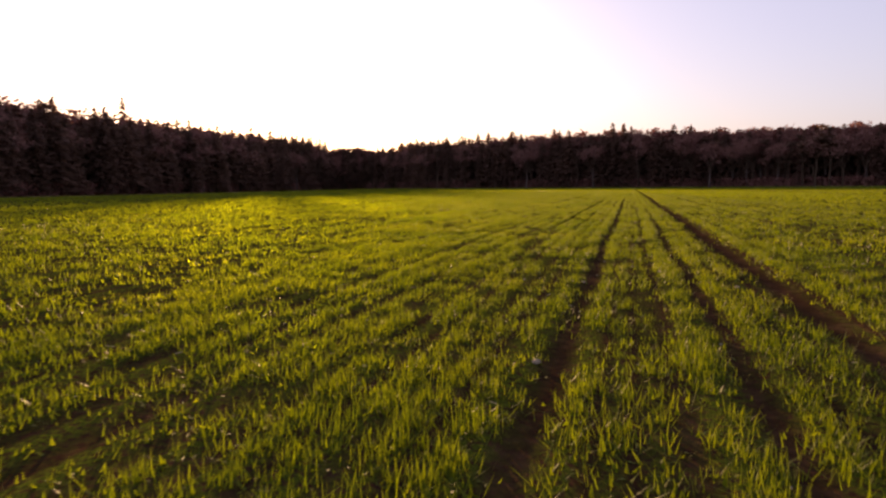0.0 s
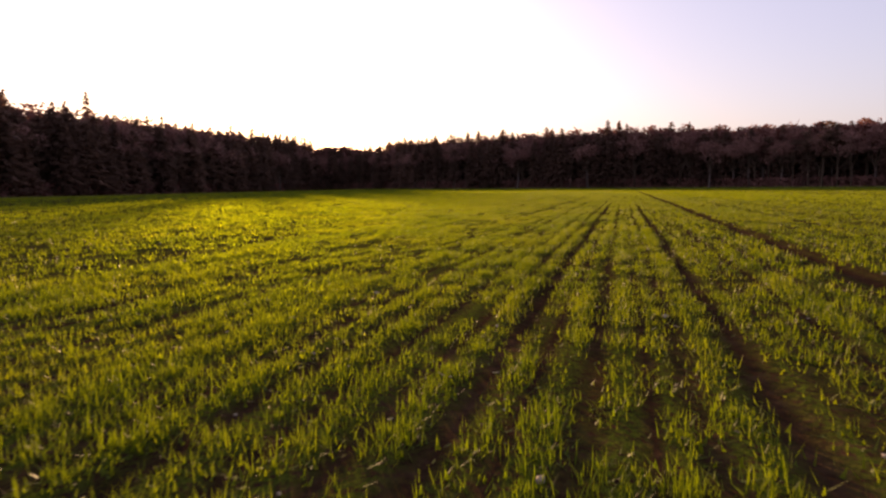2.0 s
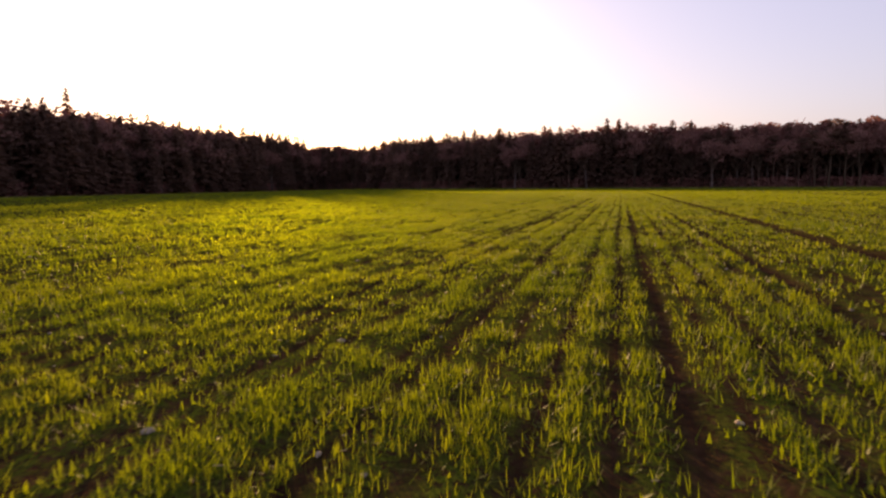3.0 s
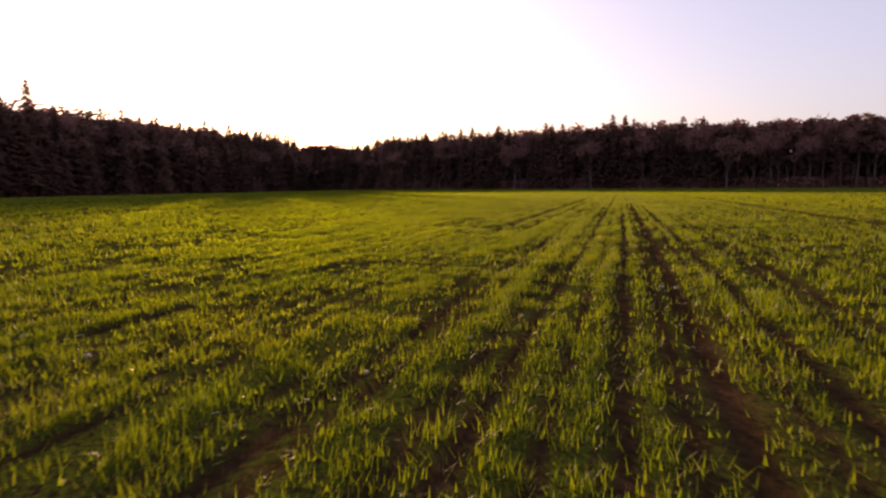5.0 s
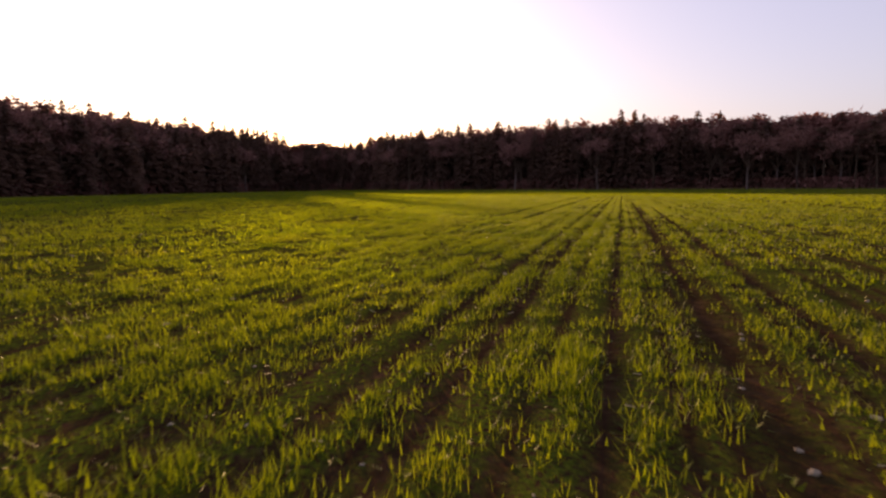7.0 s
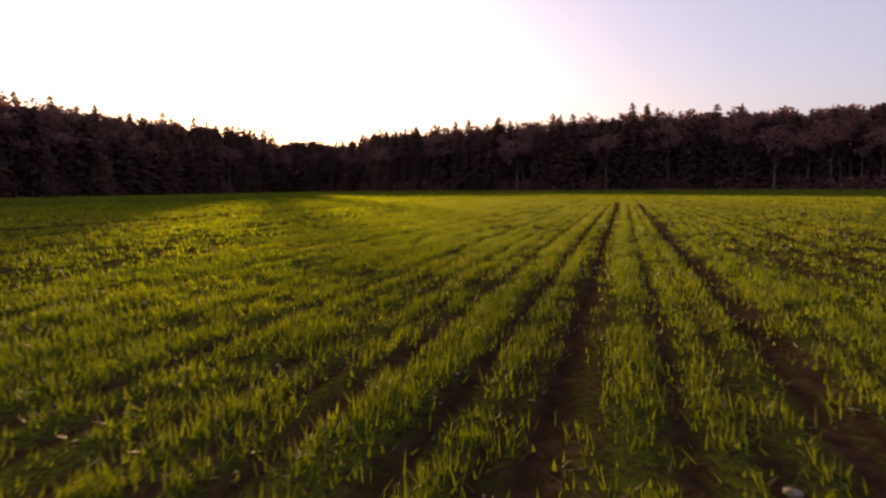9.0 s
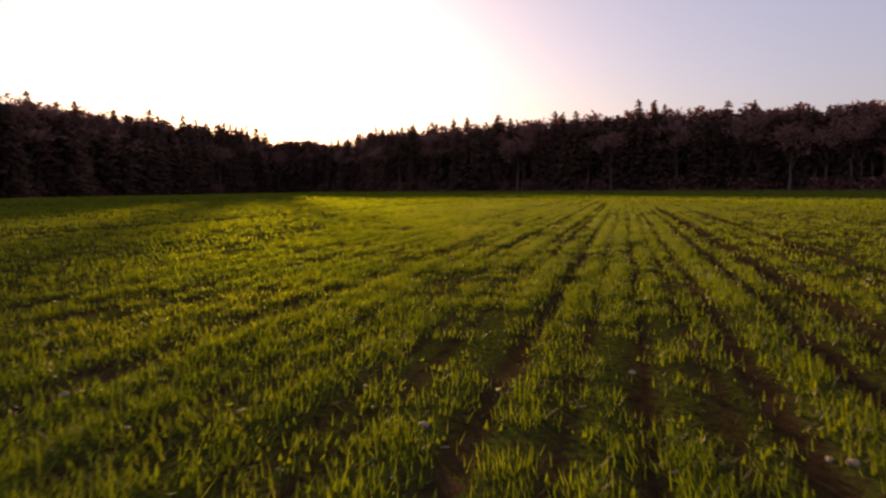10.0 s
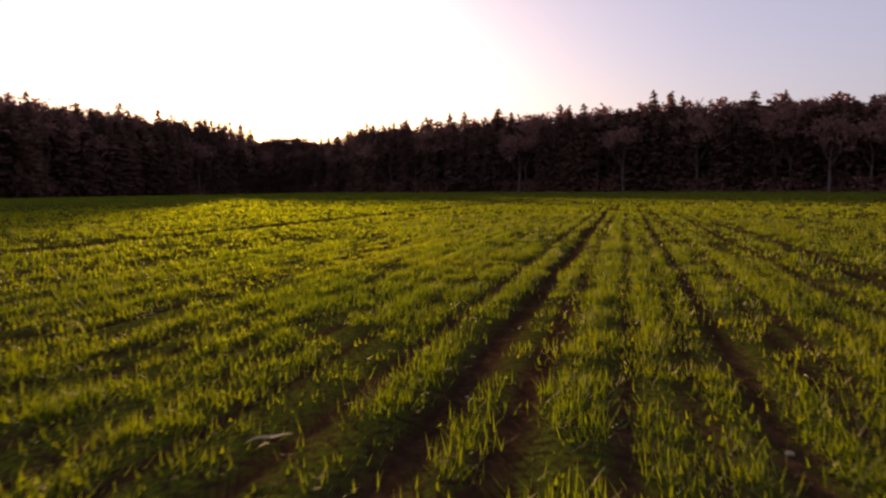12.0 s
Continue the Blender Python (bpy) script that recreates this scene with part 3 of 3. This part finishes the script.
# ---------------------------------------------------------------- stones lying on the soil
def stones(count):
    r = np.random.default_rng(41)
    pieces = []
    bm = bmesh.new()
    bmesh.ops.create_icosphere(bm, subdivisions=1, radius=1.0)
    bm.verts.ensure_lookup_table()
    v0 = np.array([v.co[:] for v in bm.verts])
    t0 = np.array([[v.index for v in f.verts] for f in bm.faces])
    bm.free()
    while len(pieces) < count:
        t = r.random()
        base = LINE_A + (LINE_B - LINE_A) * t
        x, y = base + r.uniform(-6, 6, 2)
        size = 0.006 + 0.02 * r.random() ** 3
        v = v0 * (1 + r.normal(0, 0.12, v0.shape)) * [1.3, 1.0, 0.7] * size
        a = r.uniform(0, 6.28)
        rot = np.array([[math.cos(a), -math.sin(a), 0], [math.sin(a), math.cos(a), 0], [0, 0, 1]])
        z = float(ground_height(np.array([x]), np.array([y]))[0])
        pieces.append((v @ rot.T + [x, y, z + size * 0.3], t0))
    return pieces


# Pale pebbles, partly standing in for small bright glints among the crop.
stuff_mesh("field_pebbles", stones(1700), STONE, "tiny pale pebbles scattered on the soil, some standing in for glints", "pebbles")


def stone_mesh(seed):
    """A fist-sized field stone of radius one, flattened and knocked about."""
    r = random.Random(seed)
    bm = bmesh.new()
    bmesh.ops.create_icosphere(bm, subdivisions=2, radius=1.0)
    shift = Vector((r.uniform(0, 50), r.uniform(0, 50), 0))
    for v in bm.verts:
        k = 1 + 0.35 * noise.noise(v.co * 0.9 + shift) + 0.12 * noise.noise(v.co * 2.6 + shift)
        v.co = Vector((v.co.x * 1.35 * k, v.co.y * k, v.co.z * 0.62 * k))
    me = bpy.data.meshes.new("field_stone")
    bm.to_mesh(me)
    bm.free()
    me.materials.append(STONE)
    for p in me.polygons:
        p.use_smooth = True
    return me


STONE_MESHES = [stone_mesh(k) for k in range(5)]
stone_rng = random.Random(9)
# Field stones; the paler specks among them stand in for glints.
SPOTS = [(5.01, 21.74, 0.013), (13.31, 102.73, 0.016), (6.98, 54.44, 0.014), (14.65, 89.84, 0.018), (14.11, 89.84, 0.016), (9.73, 58.56, 0.016), (14.05, 95.79, 0.017)]
for k in range(46):
    t = stone_rng.random()
    SPOTS.append((LINE_A[0] + (LINE_B[0] - LINE_A[0]) * t + stone_rng.uniform(-5, 5), 124 * t + 2, stone_rng.uniform(0.006, 0.011)))
for k, (x, y, size) in enumerate(SPOTS):
    stone = new("field_stone", STONE_MESHES[k % 5])
    z = float(ground_height(np.array([x]), np.array([y]))[0])
    stone.matrix_basis = pose(x, y, z + size * 0.3, stone_rng.uniform(-10, 10), stone_rng.uniform(-10, 10), stone_rng.uniform(0, 360)) @ Matrix.Scale(size, 4)
    tagged(stone, "pale grey field stone lying on the soil", "stone", "loose stones on the field")


# ---------------------------------------------------------------- dry straw left from the last harvest
def straw(count):
    r = np.random.default_rng(47)
    t = r.random(count)[:, None]
    base = LINE_A + (LINE_B - LINE_A) * t + r.uniform(-5, 5, (count, 2))
    z = ground_height(base[:, 0], base[:, 1]) + r.uniform(0.012, 0.05, count)
    a = r.uniform(0, 6.283, count)
    length, rise = r.uniform(0.015, 0.05, count), r.normal(0, 0.18, count)
    way = np.stack([np.cos(a), np.sin(a), rise], 1) * length[:, None]
    side = np.stack([-np.sin(a), np.cos(a), 0 * a], 1) * 0.0014
    foot = np.stack([base[:, 0], base[:, 1], z], 1)
    lift = np.array([0, 0, 0.004])
    verts = np.stack([foot - side, foot + side, foot + lift, foot + way - side, foot + way + side, foot + way + lift], 1).reshape(-1, 3)
    k = np.arange(count)[:, None] * 6
    tris = np.concatenate([k + f for f in ([0, 3, 4], [0, 4, 1], [1, 4, 5], [1, 5, 2], [2, 5, 3], [2, 3, 0])], 1).reshape(-1, 3)
    return [(verts, tris)]


stuff_mesh("dry_straw", straw(1500), STRAW, "pale dry straw stalks lying among the wheat", "straw")


# ---------------------------------------------------------------- single dry maize leaves on the crop
def dry_leaf(x, y, length, turn, rise):
    """A long pale leaf, folded along its rib, with curled edges and a short stalk."""
    bm = bmesh.new()
    n, rows = 9, []
    for k in range(n):
        q = k / (n - 1)
        half = length * 0.055 * math.sin(math.pi * (0.08 + 0.90 * q)) ** 0.8
        bow = length * (0.04 * math.sin(math.pi * q) + 0.02 * math.sin(9 * q))
        curl = half * (0.35 + 0.4 * math.sin(5 * q + length * 40))
        rows.append([bm.verts.new((length * (q - 0.5), side * half, bow + abs(side) * curl + up))
                     for up in (0.0, -0.0012) for side in (-1, 0, 1)])
    for p, q in zip(rows, rows[1:]):
        for j in (0, 1):
            bm.faces.new((p[j], q[j], q[j + 1], p[j + 1]))
            bm.faces.new((p[j + 3], p[j + 4], q[j + 4], q[j + 3]))
        for j in (0, 2):
            bm.faces.new((p[j], p[j + 3], q[j + 3], q[j]))
    for end in (rows[0], rows[-1]):
        for j in (0, 1):
            bm.faces.new((end[j], end[j + 1], end[j + 4], end[j + 3]))
    bmesh.ops.recalc_face_normals(bm, faces=bm.faces)
    me = bpy.data.meshes.new("dry_leaf")
    bm.to_mesh(me)
    bm.free()
    me.materials.append(STRAW)
    leaf = new("dry_leaf", me)
    z = float(ground_height(np.array([x]), np.array([y]))[0])
    leaf.matrix_basis = pose(x, y, z + rise, 4, -6, turn)
    return tagged(leaf, "pale dry curled leaf lying on the young wheat", "dry leaf", "dry leaves on the field")


for x, y, length, turn in ((16.56, 118.02, 0.17, 12), (15.06, 120.23, 0.12, 20), (14.25, 123.76, 0.09, -15), (9.24, 58.56, 0.10, 55),
                           (15.06, 106.63, 0.10, 30), (11.00, 58.45, 0.08, -40)):
    dry_leaf(x, y, length, turn, 0.038)
